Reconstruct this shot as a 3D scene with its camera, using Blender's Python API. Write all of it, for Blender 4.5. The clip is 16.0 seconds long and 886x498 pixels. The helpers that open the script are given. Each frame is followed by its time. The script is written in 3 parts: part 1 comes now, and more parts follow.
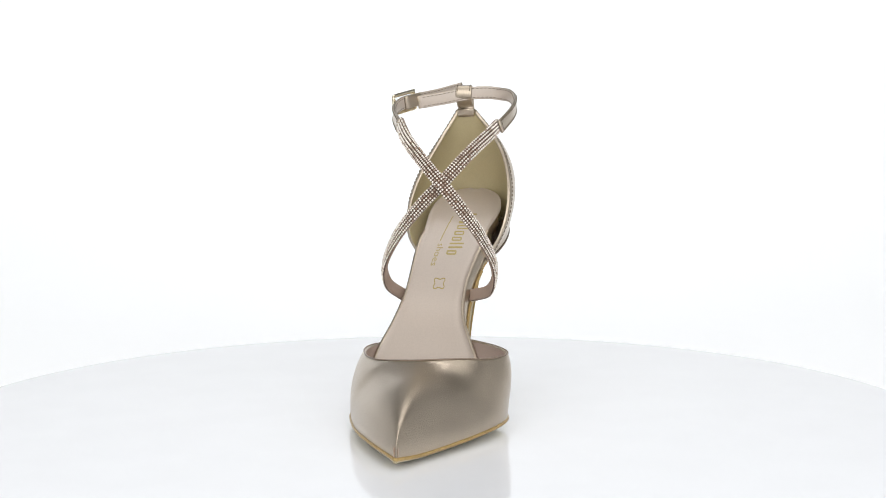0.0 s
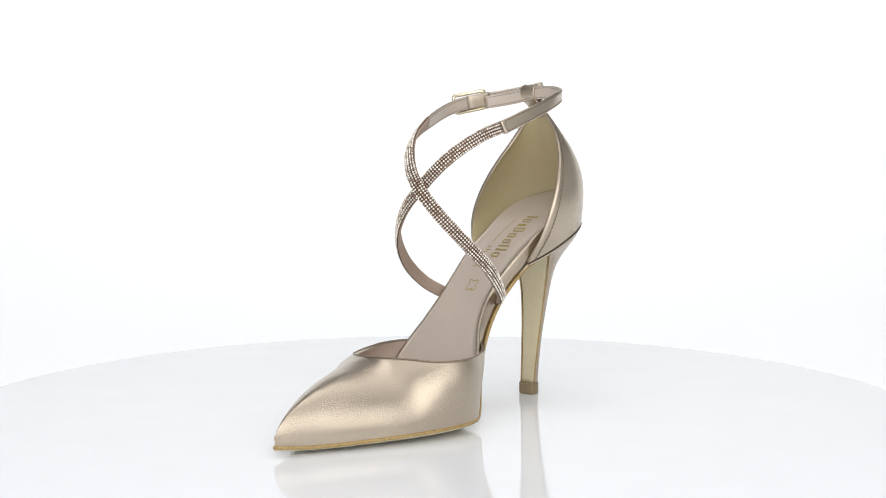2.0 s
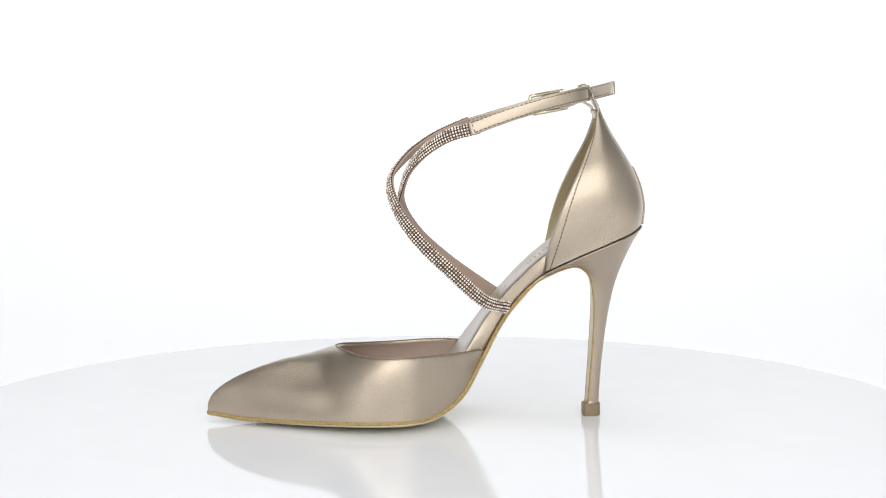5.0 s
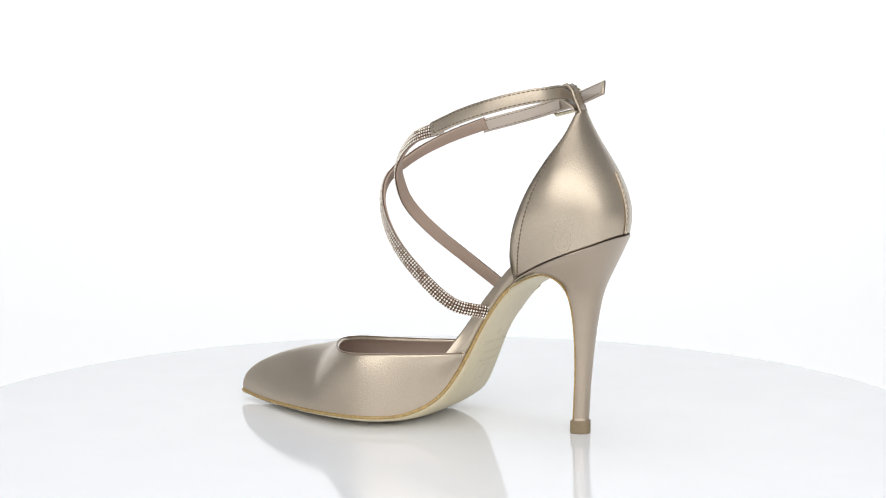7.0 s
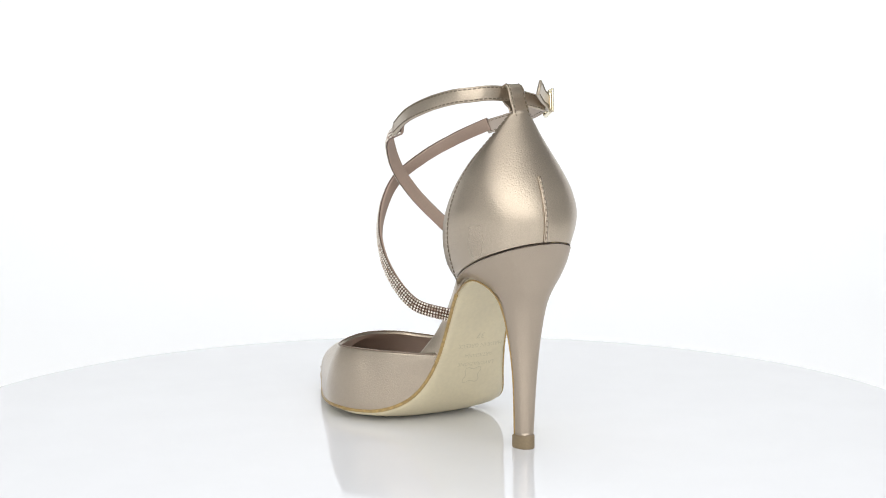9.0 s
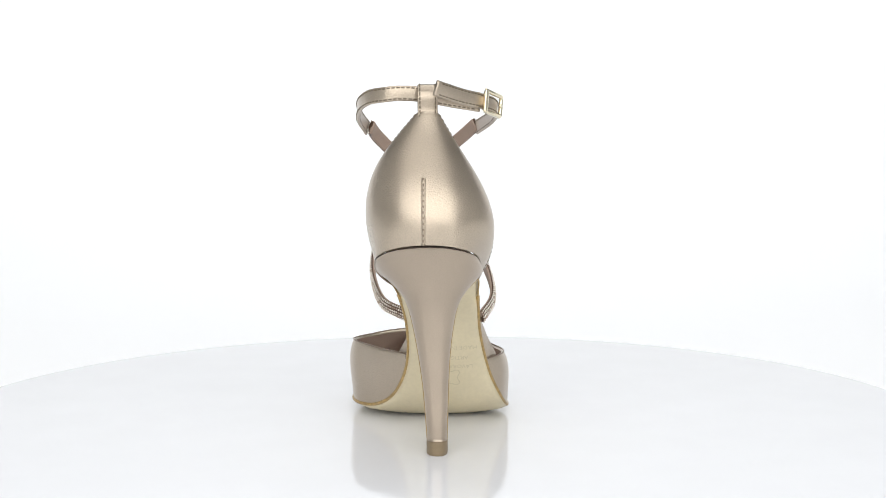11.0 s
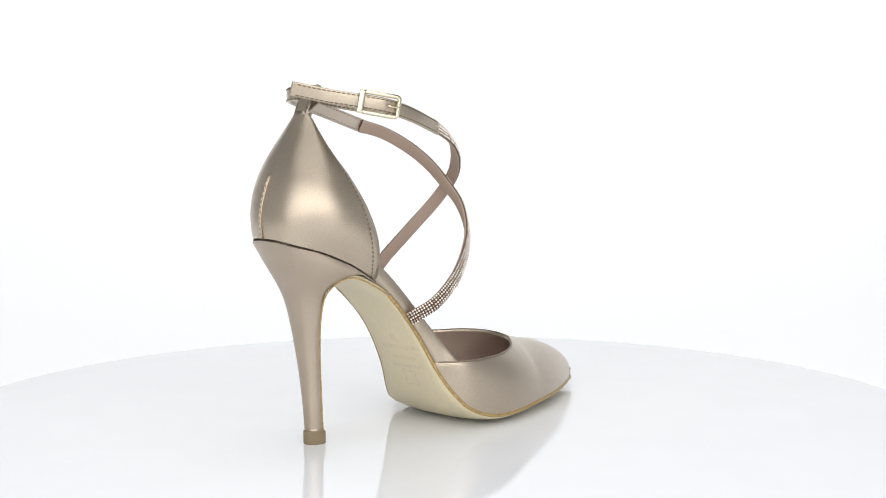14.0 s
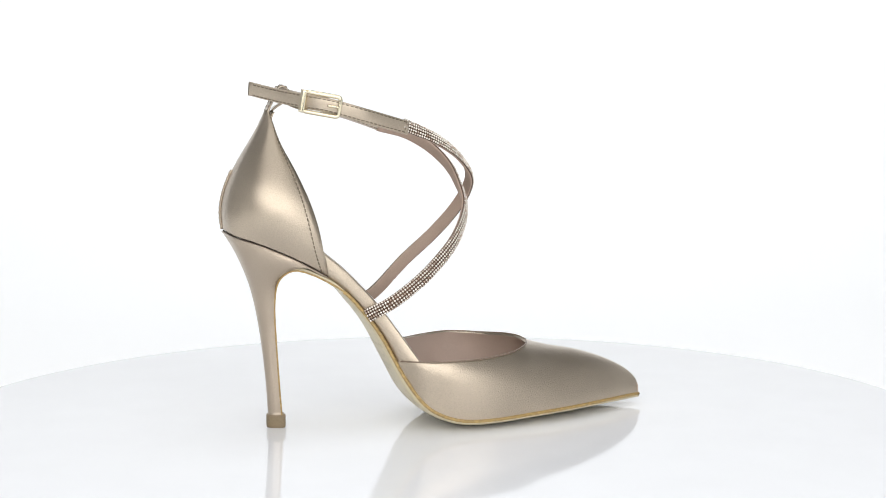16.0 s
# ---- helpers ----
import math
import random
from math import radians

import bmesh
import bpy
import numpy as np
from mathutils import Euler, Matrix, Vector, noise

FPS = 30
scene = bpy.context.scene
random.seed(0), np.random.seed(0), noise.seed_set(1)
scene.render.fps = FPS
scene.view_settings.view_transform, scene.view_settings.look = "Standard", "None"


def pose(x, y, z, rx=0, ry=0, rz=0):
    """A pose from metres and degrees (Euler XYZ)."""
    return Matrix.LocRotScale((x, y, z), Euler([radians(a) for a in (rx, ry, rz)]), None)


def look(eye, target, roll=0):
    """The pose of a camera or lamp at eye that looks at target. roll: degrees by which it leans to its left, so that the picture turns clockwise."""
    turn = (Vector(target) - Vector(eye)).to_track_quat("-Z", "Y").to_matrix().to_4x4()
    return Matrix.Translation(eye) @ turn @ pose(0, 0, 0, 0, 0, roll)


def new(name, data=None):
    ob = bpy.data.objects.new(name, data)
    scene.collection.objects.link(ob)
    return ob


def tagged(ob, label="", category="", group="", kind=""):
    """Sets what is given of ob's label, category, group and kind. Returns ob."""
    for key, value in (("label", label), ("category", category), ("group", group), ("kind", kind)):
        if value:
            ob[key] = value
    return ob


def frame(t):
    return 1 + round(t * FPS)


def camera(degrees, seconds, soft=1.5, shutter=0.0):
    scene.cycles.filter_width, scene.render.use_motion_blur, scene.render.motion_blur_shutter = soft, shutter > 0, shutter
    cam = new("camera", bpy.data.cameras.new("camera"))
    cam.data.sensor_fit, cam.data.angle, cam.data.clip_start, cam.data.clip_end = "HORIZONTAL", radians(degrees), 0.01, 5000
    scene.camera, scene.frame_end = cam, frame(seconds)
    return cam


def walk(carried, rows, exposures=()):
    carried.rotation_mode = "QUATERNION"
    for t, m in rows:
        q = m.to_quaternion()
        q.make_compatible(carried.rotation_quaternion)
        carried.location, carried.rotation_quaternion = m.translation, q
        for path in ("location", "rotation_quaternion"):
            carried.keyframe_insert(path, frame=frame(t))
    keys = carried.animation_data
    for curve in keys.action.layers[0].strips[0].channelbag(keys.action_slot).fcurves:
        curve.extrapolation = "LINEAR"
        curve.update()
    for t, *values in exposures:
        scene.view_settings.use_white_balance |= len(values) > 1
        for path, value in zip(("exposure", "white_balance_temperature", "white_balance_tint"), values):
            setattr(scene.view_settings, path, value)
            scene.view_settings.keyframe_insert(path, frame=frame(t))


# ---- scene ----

# ---------------------------------------------------------------- camera
cam = camera(32.25, 16.0, soft=1.0)
EYE = pose(0, -0.82, 0.1751, 84.108, 0, -0.384) @ pose(0, 0, 0, 0, 0, -0.18)
walk(cam, [(0, EYE), (16, EYE)])

# ---------------------------------------------------------------- light
world = bpy.data.worlds.new("studio")
scene.world = world
world.use_nodes = True
world.node_tree.nodes["Background"].inputs[0].default_value = (0.94, 0.97, 1.0, 1)
world.node_tree.nodes["Background"].inputs[1].default_value = 0.05


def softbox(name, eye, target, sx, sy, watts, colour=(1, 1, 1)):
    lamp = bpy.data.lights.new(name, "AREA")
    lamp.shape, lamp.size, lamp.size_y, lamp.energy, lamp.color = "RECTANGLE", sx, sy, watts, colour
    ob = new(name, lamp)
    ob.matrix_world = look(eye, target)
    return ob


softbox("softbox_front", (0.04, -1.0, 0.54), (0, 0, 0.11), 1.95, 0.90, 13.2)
# unseen fill lamps, added to brighten the disc and the backdrop
softbox("top_fill", (0, -0.3, 1.2), (0, -0.15, 0), 1.5, 0.8, 4.0)
softbox("back_fill", (0, 0.3, 1.15), (0, 0.62, 0.0), 0.9, 0.3, 3.0)


# ---------------------------------------------------------------- materials
def material(name, base, rough=0.5, metal=0.0, grain=0.0, grain_size=0.001, fleck=0.08, spec=0.5, coat=0.0, stain=0.06, pebble=False, emit=0.0, rough_var=0.06):
    """A surface with fine relief (grain in metres), broad tonal drift and uneven gloss."""
    mat = bpy.data.materials.new(name)
    mat.use_nodes = True
    tree = mat.node_tree
    node, link = tree.nodes, tree.links
    bsdf = node["Principled BSDF"]
    coord = node.new("ShaderNodeTexCoord")
    big = node.new("ShaderNodeTexNoise")
    big.inputs["Scale"].default_value, big.inputs["Detail"].default_value = 28, 3
    fine = node.new("ShaderNodeTexNoise")
    fine.inputs["Scale"].default_value, fine.inputs["Detail"].default_value = 1.0 / grain_size, 3
    link.new(coord.outputs["Object"], big.inputs["Vector"])
    link.new(coord.outputs["Object"], fine.inputs["Vector"])
    mixes = []
    for tex, amount in ((big, stain), (fine, fleck)):
        ramp = node.new("ShaderNodeMapRange")
        ramp.inputs["From Min"].default_value, ramp.inputs["From Max"].default_value = 0.3, 0.7
        ramp.inputs["To Min"].default_value, ramp.inputs["To Max"].default_value = 1 - amount, 1 + amount
        link.new(tex.outputs["Fac"], ramp.inputs["Value"])
        mixes.append(ramp)
    mult = node.new("ShaderNodeMath")
    mult.operation = "MULTIPLY"
    link.new(mixes[0].outputs[0], mult.inputs[0])
    link.new(mixes[1].outputs[0], mult.inputs[1])
    vec = node.new("ShaderNodeVectorMath")
    vec.operation = "SCALE"
    vec.inputs[0].default_value = base
    link.new(mult.outputs[0], vec.inputs["Scale"])
    link.new(vec.outputs[0], bsdf.inputs["Base Color"])
    bsdf.inputs["Metallic"].default_value = metal
    bsdf.inputs["Specular IOR Level"].default_value = spec
    bsdf.inputs["Coat Weight"].default_value = coat
    bsdf.inputs["Coat Roughness"].default_value = 0.3
    gloss = node.new("ShaderNodeMapRange")
    gloss.inputs["To Min"].default_value, gloss.inputs["To Max"].default_value = max(rough - rough_var, 0.02), rough + rough_var
    link.new(big.outputs["Fac"], gloss.inputs["Value"])
    link.new(gloss.outputs[0], bsdf.inputs["Roughness"])
    if grain:
        bump = node.new("ShaderNodeBump")
        bump.inputs["Strength"].default_value, bump.inputs["Distance"].default_value = grain, 0.0003
        if pebble:
            cells = node.new("ShaderNodeTexVoronoi")
            cells.feature = "SMOOTH_F1"
            cells.inputs["Scale"].default_value = 0.8 / grain_size
            warp = node.new("ShaderNodeVectorMath")
            warp.operation = "MULTIPLY_ADD"
            warp.inputs[1].default_value = (grain_size * 1.5,) * 3
            link.new(fine.outputs["Color"], warp.inputs[0])
            link.new(coord.outputs["Object"], warp.inputs[2])
            link.new(warp.outputs[0], cells.inputs["Vector"])
            amount = node.new("ShaderNodeMapRange")
            amount.inputs["From Min"].default_value, amount.inputs["From Max"].default_value = 0.35, 0.65
            amount.inputs["To Min"].default_value, amount.inputs["To Max"].default_value = grain * 0.35, grain * 1.2
            link.new(big.outputs["Fac"], amount.inputs["Value"])
            link.new(amount.outputs[0], bump.inputs["Strength"])
            bump.invert = True
            link.new(cells.outputs["Distance"], bump.inputs["Height"])
        else:
            link.new(fine.outputs["Fac"], bump.inputs["Height"])
        link.new(bump.outputs[0], bsdf.inputs["Normal"])
    # added glow; only the backdrop uses it, though it is no lamp
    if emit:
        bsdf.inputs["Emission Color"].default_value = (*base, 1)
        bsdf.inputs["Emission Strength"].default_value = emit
    return mat


LEATHER = material("metallic_leather", (0.495, 0.417, 0.325), 0.29, 0.9, 0.55, 0.00055, 0.10, pebble=True, coat=0.25, rough_var=0.04)
HEEL_LEATHER = material("heel_leather", (0.465, 0.386, 0.303), 0.32, 0.85, 0.36, 0.0005, 0.05, pebble=True, coat=0.08, rough_var=0.04)
LINING = material("lining_leather", (0.50, 0.39, 0.33), 0.6, 0, 0.15, 0.0007, 0.04)
COUNTER_LINING = material("counter_lining", (0.46, 0.385, 0.22), 0.45, 0, 0.15, 0.0007, 0.05)
SOCK = material("sock_leather", (0.51, 0.432, 0.365), 0.30, 0, 0.12, 0.0009, 0.03, stain=0.02, rough_var=0.02, coat=0.35)
SOLE = material("sole_resin", (0.66, 0.58, 0.40), 0.38, 0, 0.08, 0.002, 0.03)
WELT = material("sole_edge_paint", (0.40, 0.27, 0.10), 0.4, 0, 0.4, 0.0015, 0.25)
TIP = material("heel_tip_rubber", (0.24, 0.18, 0.105), 0.45, 0, 0.2, 0.001, 0.06)
THREAD = material("thread", (0.17, 0.135, 0.09), 0.6, 0, 0.3, 0.0003, 0.15)
# near-black, painted as shade in the seat joint and the strap holes
DARK = material("recess_shade", (0.06, 0.04, 0.03), 0.7)
BACKING = material("strap_backing", (0.38, 0.28, 0.22), 0.7, 0, 0.2, 0.0006, 0.06)
CUP = material("crystal_setting", (0.085, 0.045, 0.026), 0.45, 0.4, 0.2, 0.0005, 0.1)
CRYSTAL = material("crystal", (0.92, 0.87, 0.82), 0.08, 0.25, 0, 0.001, 0.0, stain=0.0, rough_var=0.02)
BINDING_AND_SHADE = material("binding_and_groove_shade", (0.26, 0.20, 0.15), 0.4, 0.3, 0.2, 0.0006, 0.1)
GOLD = material("polished_gold", (0.82, 0.74, 0.55), 0.16, 1.0, 0, 0.002, 0.02)
FOIL = material("gold_foil", (0.40, 0.32, 0.12), 0.4, 0.4, 0.2, 0.0006, 0.1)
STAMP = material("stamp_groove_shade", (0.54, 0.475, 0.32), 0.5)
ACRYLIC = material("white_acrylic", (0.905, 0.92, 0.95), 0.07, 0, 0, 0.01, 0.0, spec=0.5, stain=0.01, rough_var=0.03)
# emit gives the sheet a glow of its own, to stay white
PAPER = material("glowing_backdrop", (0.84, 0.85, 0.86), 0.8, 0, 0.03, 0.002, 0.01, stain=0.01, emit=0.34)
# grey of the unseen side panels, set for the reflections in the leather
PANEL = material("unseen_panel", (0.44, 0.445, 0.45), 0.8, 0, 0.03, 0.002, 0.01, stain=0.02)

# glints painted in: each stone gets its own base colour, brown to near white
tree = CRYSTAL.node_tree
geo, ramp = tree.nodes.new("ShaderNodeNewGeometry"), tree.nodes.new("ShaderNodeValToRGB")
ramp.color_ramp.elements[0].color, ramp.color_ramp.elements[1].color = (0.42, 0.30, 0.22, 1), (0.98, 0.91, 0.82, 1)
ramp.color_ramp.elements[1].position = 0.5
tree.links.new(geo.outputs["Random Per Island"], ramp.inputs[0])
tree.links.new(ramp.outputs[0], tree.nodes["Principled BSDF"].inputs["Base Color"])
# greys of the unseen ceiling and walls, likewise set for reflections
CEILING = material("unseen_ceiling", (0.2, 0.2, 0.2), 0.8, 0, 0.1, 0.01, 0.03)
ROOM = material("unseen_wall", (0.16, 0.16, 0.16), 0.8, 0, 0.1, 0.01, 0.03)


# ---------------------------------------------------------------- building helpers
def mesh_object(name, verts, faces, mat, parent=None, label="", smooth=True, kind=""):
    me = bpy.data.meshes.new(name)
    me.from_pydata([tuple(map(float, v)) for v in verts], [], faces)
    me.update()
    if smooth:
        me.polygons.foreach_set("use_smooth", [True] * len(me.polygons))
    me.materials.append(mat)
    ob = new(name, me)
    if parent:
        ob.parent = parent
    return tagged(ob, label, kind=kind)


def spline(points, n):
    """n points along a smooth curve through the given ones, evenly spaced."""
    c = np.asarray(points, float)
    e = np.vstack([2 * c[0] - c[1], c, 2 * c[-1] - c[-2]])
    u = np.linspace(0, len(c) - 1 - 1e-9, 40 * len(c))
    i = u.astype(int)
    a = (u - i)[:, None]
    p0, p1, p2, p3 = e[i], e[i + 1], e[i + 2], e[i + 3]
    s = 0.5 * (2 * p1 + (p2 - p0) * a + (2 * p0 - 5 * p1 + 4 * p2 - p3) * a * a + (3 * p1 - p0 - 3 * p2 + p3) * a ** 3)
    return resample(s, n)


def resample(s, n):
    d = np.concatenate([[0], np.cumsum(np.linalg.norm(np.diff(s, axis=0), axis=1))])
    w = np.linspace(0, d[-1], n)
    return np.stack([np.interp(w, d, s[:, k]) for k in range(s.shape[1])], 1)


def relax(s, rounds):
    s = np.array(s, float)
    for _ in range(rounds):
        s[1:-1] = 0.25 * s[:-2] + 0.5 * s[1:-1] + 0.25 * s[2:]
    return s


def at_x(s, x):
    """The point of a curve, which runs along x, at x."""
    o = np.argsort(s[:, 0])
    return np.array([x, np.interp(x, s[o, 0], s[o, 1]), np.interp(x, s[o, 0], s[o, 2])])


def bezier(a, b, c, d, n):
    t = np.linspace(0, 1, n)[:, None]
    return (1 - t) ** 3 * a + 3 * t * (1 - t) ** 2 * b + 3 * t * t * (1 - t) * c + t ** 3 * d


def unit(v):
    v = np.asarray(v, float)
    return v / (np.linalg.norm(v, axis=-1, keepdims=True) + 1e-12)


def grid_faces(rows, cols, flip=False, wrap=False, start=0):
    out = []
    for i in range(rows - 1):
        for j in range(cols if wrap else cols - 1):
            k = (j + 1) % cols
            q = (start + i * cols + j, start + i * cols + k, start + (i + 1) * cols + k, start + (i + 1) * cols + j)
            out.append(q[::-1] if flip else q)
    return out


def grid_normals(g):
    du = np.gradient(g, axis=0)
    dv = np.gradient(g, axis=1)
    return unit(np.cross(du, dv))


def shell(name, g, thick, mat, parent, label="", flip=False):
    """A skin over a grid, with its rim turned in by thick (against the normals)."""
    rows, cols = g.shape[:2]
    nrm = grid_normals(g) * (-1 if flip else 1)
    inner = g - nrm * thick
    verts = np.concatenate([g.reshape(-1, 3), inner.reshape(-1, 3)])
    n = rows * cols
    faces = grid_faces(rows, cols, flip)
    ring = [i * cols for i in range(rows)] + [(rows - 1) * cols + j for j in range(1, cols)] + [i * cols + cols - 1 for i in range(rows - 2, -1, -1)] + list(range(cols - 2, 0, -1))
    for a, b in zip(ring, ring[1:] + ring[:1]):
        faces.append((a, b, b + n, a + n))
    faces += grid_faces(rows, cols, not flip, start=n)
    return mesh_object(name, verts * 0.001, faces, mat, parent, label), inner


def ribbon(path, normal, width, thick, crown=0.0, seg=6):
    """Verts and faces of a strap: rounded oblong sections along path (mm), its outer side along normal."""
    tan = unit(np.gradient(path, axis=0))
    nrm = unit(normal - (normal * tan).sum(1)[:, None] * tan)
    side = np.cross(tan, nrm)
    w, h = width / 2, thick / 2
    r = min(h * 0.9, w)
    prof = []
    for cx, cy, a0 in ((w - r, h - r, 0), (-w + r, h - r, 90), (-w + r, -h + r, 180), (w - r, -h + r, 270)):
        for k in range(4):
            a = radians(a0 + 30 * k)
            prof.append((cx + r * math.cos(a), cy + r * math.sin(a)))
    top = [(w - r - (2 * w - 2 * r) * k / 4, h + crown * (1 - (k / 2 - 1) ** 2)) for k in (1, 2, 3)]
    prof = prof[:4] + top + prof[4:]
    m = len(prof)
    verts = np.concatenate([p + side[i] * np.array(prof)[:, :1] + nrm[i] * np.array(prof)[:, 1:] for i, p in enumerate(path)])
    faces = grid_faces(len(path), m, wrap=True, flip=True)
    faces.append(tuple(range(m)))
    faces.append(tuple(reversed(range((len(path) - 1) * m, len(path) * m))))
    return verts, faces, tan, nrm, side


def tube(path, radius, seg=8, closed=False, flat=1.0):
    path = np.asarray(path, float)
    if closed:
        tan = unit(np.roll(path, -1, 0) - np.roll(path, 1, 0))
    else:
        tan = unit(np.gradient(path, axis=0))
    ref = np.array([0.3, 0.2, 0.93])
    a = unit(np.cross(tan, ref))
    b = np.cross(tan, a)
    ang = np.linspace(0, 2 * math.pi, seg, endpoint=False)
    verts = np.concatenate([p + radius * (np.cos(ang)[:, None] * a[i] + flat * np.sin(ang)[:, None] * b[i]) for i, p in enumerate(path)])
    faces = grid_faces(len(path), seg, wrap=True)
    if closed:
        k = (len(path) - 1) * seg
        faces += [(k + j, k + (j + 1) % seg, (j + 1) % seg, j) for j in range(seg)]
    else:
        faces += [tuple(reversed(range(seg))), tuple(range((len(path) - 1) * seg, len(path) * seg))]
    return verts, faces


def joined(pieces):
    verts, faces, n = [], [], 0
    for v, f in pieces:
        verts.append(np.asarray(v, float))
        faces += [tuple(n + i for i in q) for q in f]
        n += len(v)
    return np.concatenate(verts), faces


def stitches(path, normal, length=1.7, gap=0.75, radius=0.22, lift=0.08):
    """Thread dashes laid along a path (mm)."""
    total = np.linalg.norm(np.diff(path, axis=0), axis=1).sum()
    n = max(int(total / (length + gap)), 1)
    s = resample(np.concatenate([path, normal], 1), n * 8 + 1)
    out = []
    for k in range(n):
        q = s[k * 8:k * 8 + 6]
        p = q[:, :3] + unit(q[:, 3:]) * np.array([-0.12, lift, lift + 0.06, lift + 0.06, lift, -0.12])[:, None]
        out.append(tube(p, radius, 5))
    return joined(out)


# ---------------------------------------------------------------- the studio
def plane_box(name, lo, hi, mat, label):
    lo, hi = np.array(lo), np.array(hi)
    v = [(x, y, z) for x in (lo[0], hi[0]) for y in (lo[1], hi[1]) for z in (lo[2], hi[2])]
    f = [(0, 1, 3, 2), (4, 6, 7, 5), (0, 4, 5, 1), (2, 3, 7, 6), (0, 2, 6, 4), (1, 5, 7, 3)]
    return tagged(mesh_object(name, v, f, mat, smooth=False), label, "wall", kind="structure")


def build_studio():
    # one white sheet: table top that sweeps up into the back wall, glow added
    prof = [(-1.6, -0.03)] + [(y, -0.03) for y in np.linspace(-1.2, 0.55, 8)]
    prof += [(0.55 + 0.35 * math.sin(a), -0.03 + 0.35 * (1 - math.cos(a))) for a in np.linspace(0.1, math.pi / 2, 14)]
    prof += [(0.9, 0.42), (0.9, 0.52)]
    xs = np.linspace(-1.1, 1.1, 12)
    g = np.array([[(x, y, z) for x in xs] for y, z in prof])
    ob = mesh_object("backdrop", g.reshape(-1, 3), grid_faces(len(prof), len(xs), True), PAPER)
    tagged(ob, "seamless white backdrop with an added glow, sweeping up behind the turntable", "backdrop", kind="structure")
    # unseen enclosure, added around the set to tone what the shoe reflects
    plane_box("wall_left", (-1.14, -1.6, -0.03), (-1.1, 0.92, 1.3), PANEL, "unseen grey side panel, added to tone side reflections")
    plane_box("wall_right", (1.1, -1.6, -0.03), (1.14, 0.92, 1.3), PANEL, "unseen grey side panel, added to tone side reflections")
    plane_box("wall_front", (-1.1, -1.64, -0.03), (1.1, -1.6, 1.3), ROOM, "unseen grey wall behind the camera, added for darker reflections")
    plane_box("wall_back", (-1.1, 0.92, -0.03), (1.1, 0.96, 1.3), ROOM, "unseen grey wall behind the paper sweep, added for darker reflections")
    plane_box("ceiling", (-1.14, -1.64, 1.3), (1.14, 0.96, 1.34), CEILING, "unseen grey ceiling, added to tone reflections from above")


def build_turntable():
    prof = [(0.0, 0.0), (0.10, 0.0), (0.20, 0.0), (0.2765, 0.0), (0.2782, -0.0006), (0.279, -0.002), (0.279, -0.010), (0.277, -0.012), (0.25, -0.012), (0.0, -0.012)]
    seg = 128
    verts = [(r * math.cos(a), r * math.sin(a), z) for r, z in prof[1:-1] for a in np.linspace(0, 2 * math.pi, seg, endpoint=False)]
    faces = grid_faces(len(prof) - 2, seg, wrap=True, flip=True)
    faces.append(tuple(range(seg)))
    faces.append(tuple(reversed(range((len(prof) - 3) * seg, (len(prof) - 2) * seg))))
    base = new("turntable")
    tagged(base, "round glossy white acrylic turntable under the shoe", "turntable")
    disc = mesh_object("disc", verts, faces, ACRYLIC, base, smooth=False)
    foot = [(0.15 * math.cos(a), 0.15 * math.sin(a), z) for z in (-0.012, -0.03) for a in np.linspace(0, 2 * math.pi, 64, endpoint=False)]
    mesh_object("foot", foot, grid_faces(2, 64, wrap=True, flip=True), ACRYLIC, base, "white drum base", smooth=False)
    return base


# ---------------------------------------------------------------- the shoe: guide curves, in millimetres
# x runs to the toe, y to the outer side, z up
EDGE_A = spline([(121.4, 6.8, 4.4), (104, 15.0, 2.8), (82, 26, 3.2), (57, 37.6, 4.2), (34, 44.4, 5.0), (14, 42.2, 5.0), (-1, 32.0, 6.2), (-15, 20.5, 15), (-25.6, 13.6, 33), (-38, 13.6, 56), (-55, 18.4, 76), (-64, 20.5, 81.5), (-72, 20.5, 83)], 200)
EDGE_B = spline([(121.4, 6.8, 4.4), (97, -10.2, 5.4), (71.5, -24.2, 5.4), (46, -33.8, 5.0), (23, -39.8, 4.2), (4, -40.2, 5.0), (-12, -36.4, 12), (-23.5, -29, 28.6), (-35, -24, 51), (-52, -22.5, 72), (-64, -21.5, 81), (-72, -20.5, 83.5)], 200)
CREST = spline([(52.7, 1.5, 38.9), (66, 3.2, 35.2), (81, 4.8, 32.2), (96, 6.2, 27.6), (108, 6.9, 22.2), (115, 7.0, 17.6), (119.3, 7.0, 13.2), (121.3, 6.9, 8.6)], 80)
TOP_A = spline([(52.7, 1.5, 38.9), (51.2, 12, 39.4), (46, 24, 39.2), (38, 35.6, 38.2), (28, 42.6, 38.2), (17, 43.4, 38.6), (0, 35.2, 38.4), (-14, 24.5, 38), (-27, 13.0, 37.6)], 90)
TOP_B = spline([(52.7, 1.5, 38.9), (50, -8, 38.2), (44, -16.5, 37), (36, -24, 36), (19, -33, 35.2), (0, -37.9, 35.4), (-15, -35.4, 35.4), (-26, -27.2, 35)], 90)
RIM_A = spline([(-86.6, 7.6, 164.5), (-84.2, 17, 153.3), (-77.8, 25.9, 140.5), (-69.7, 31.0, 125), (-63.0, 31.8, 108), (-59.1, 27.7, 91.5), (-57.6, 19.8, 79.0)], 60)
RIM_B = spline([(-87.4, -2.6, 164.5), (-83.2, -11.3, 149), (-76.4, -19.7, 134), (-70.3, -26.0, 118.6), (-66.1, -29.0, 103.5), (-63.6, -27.5, 90.2), (-60.6, -21.2, 80.2)], 60)
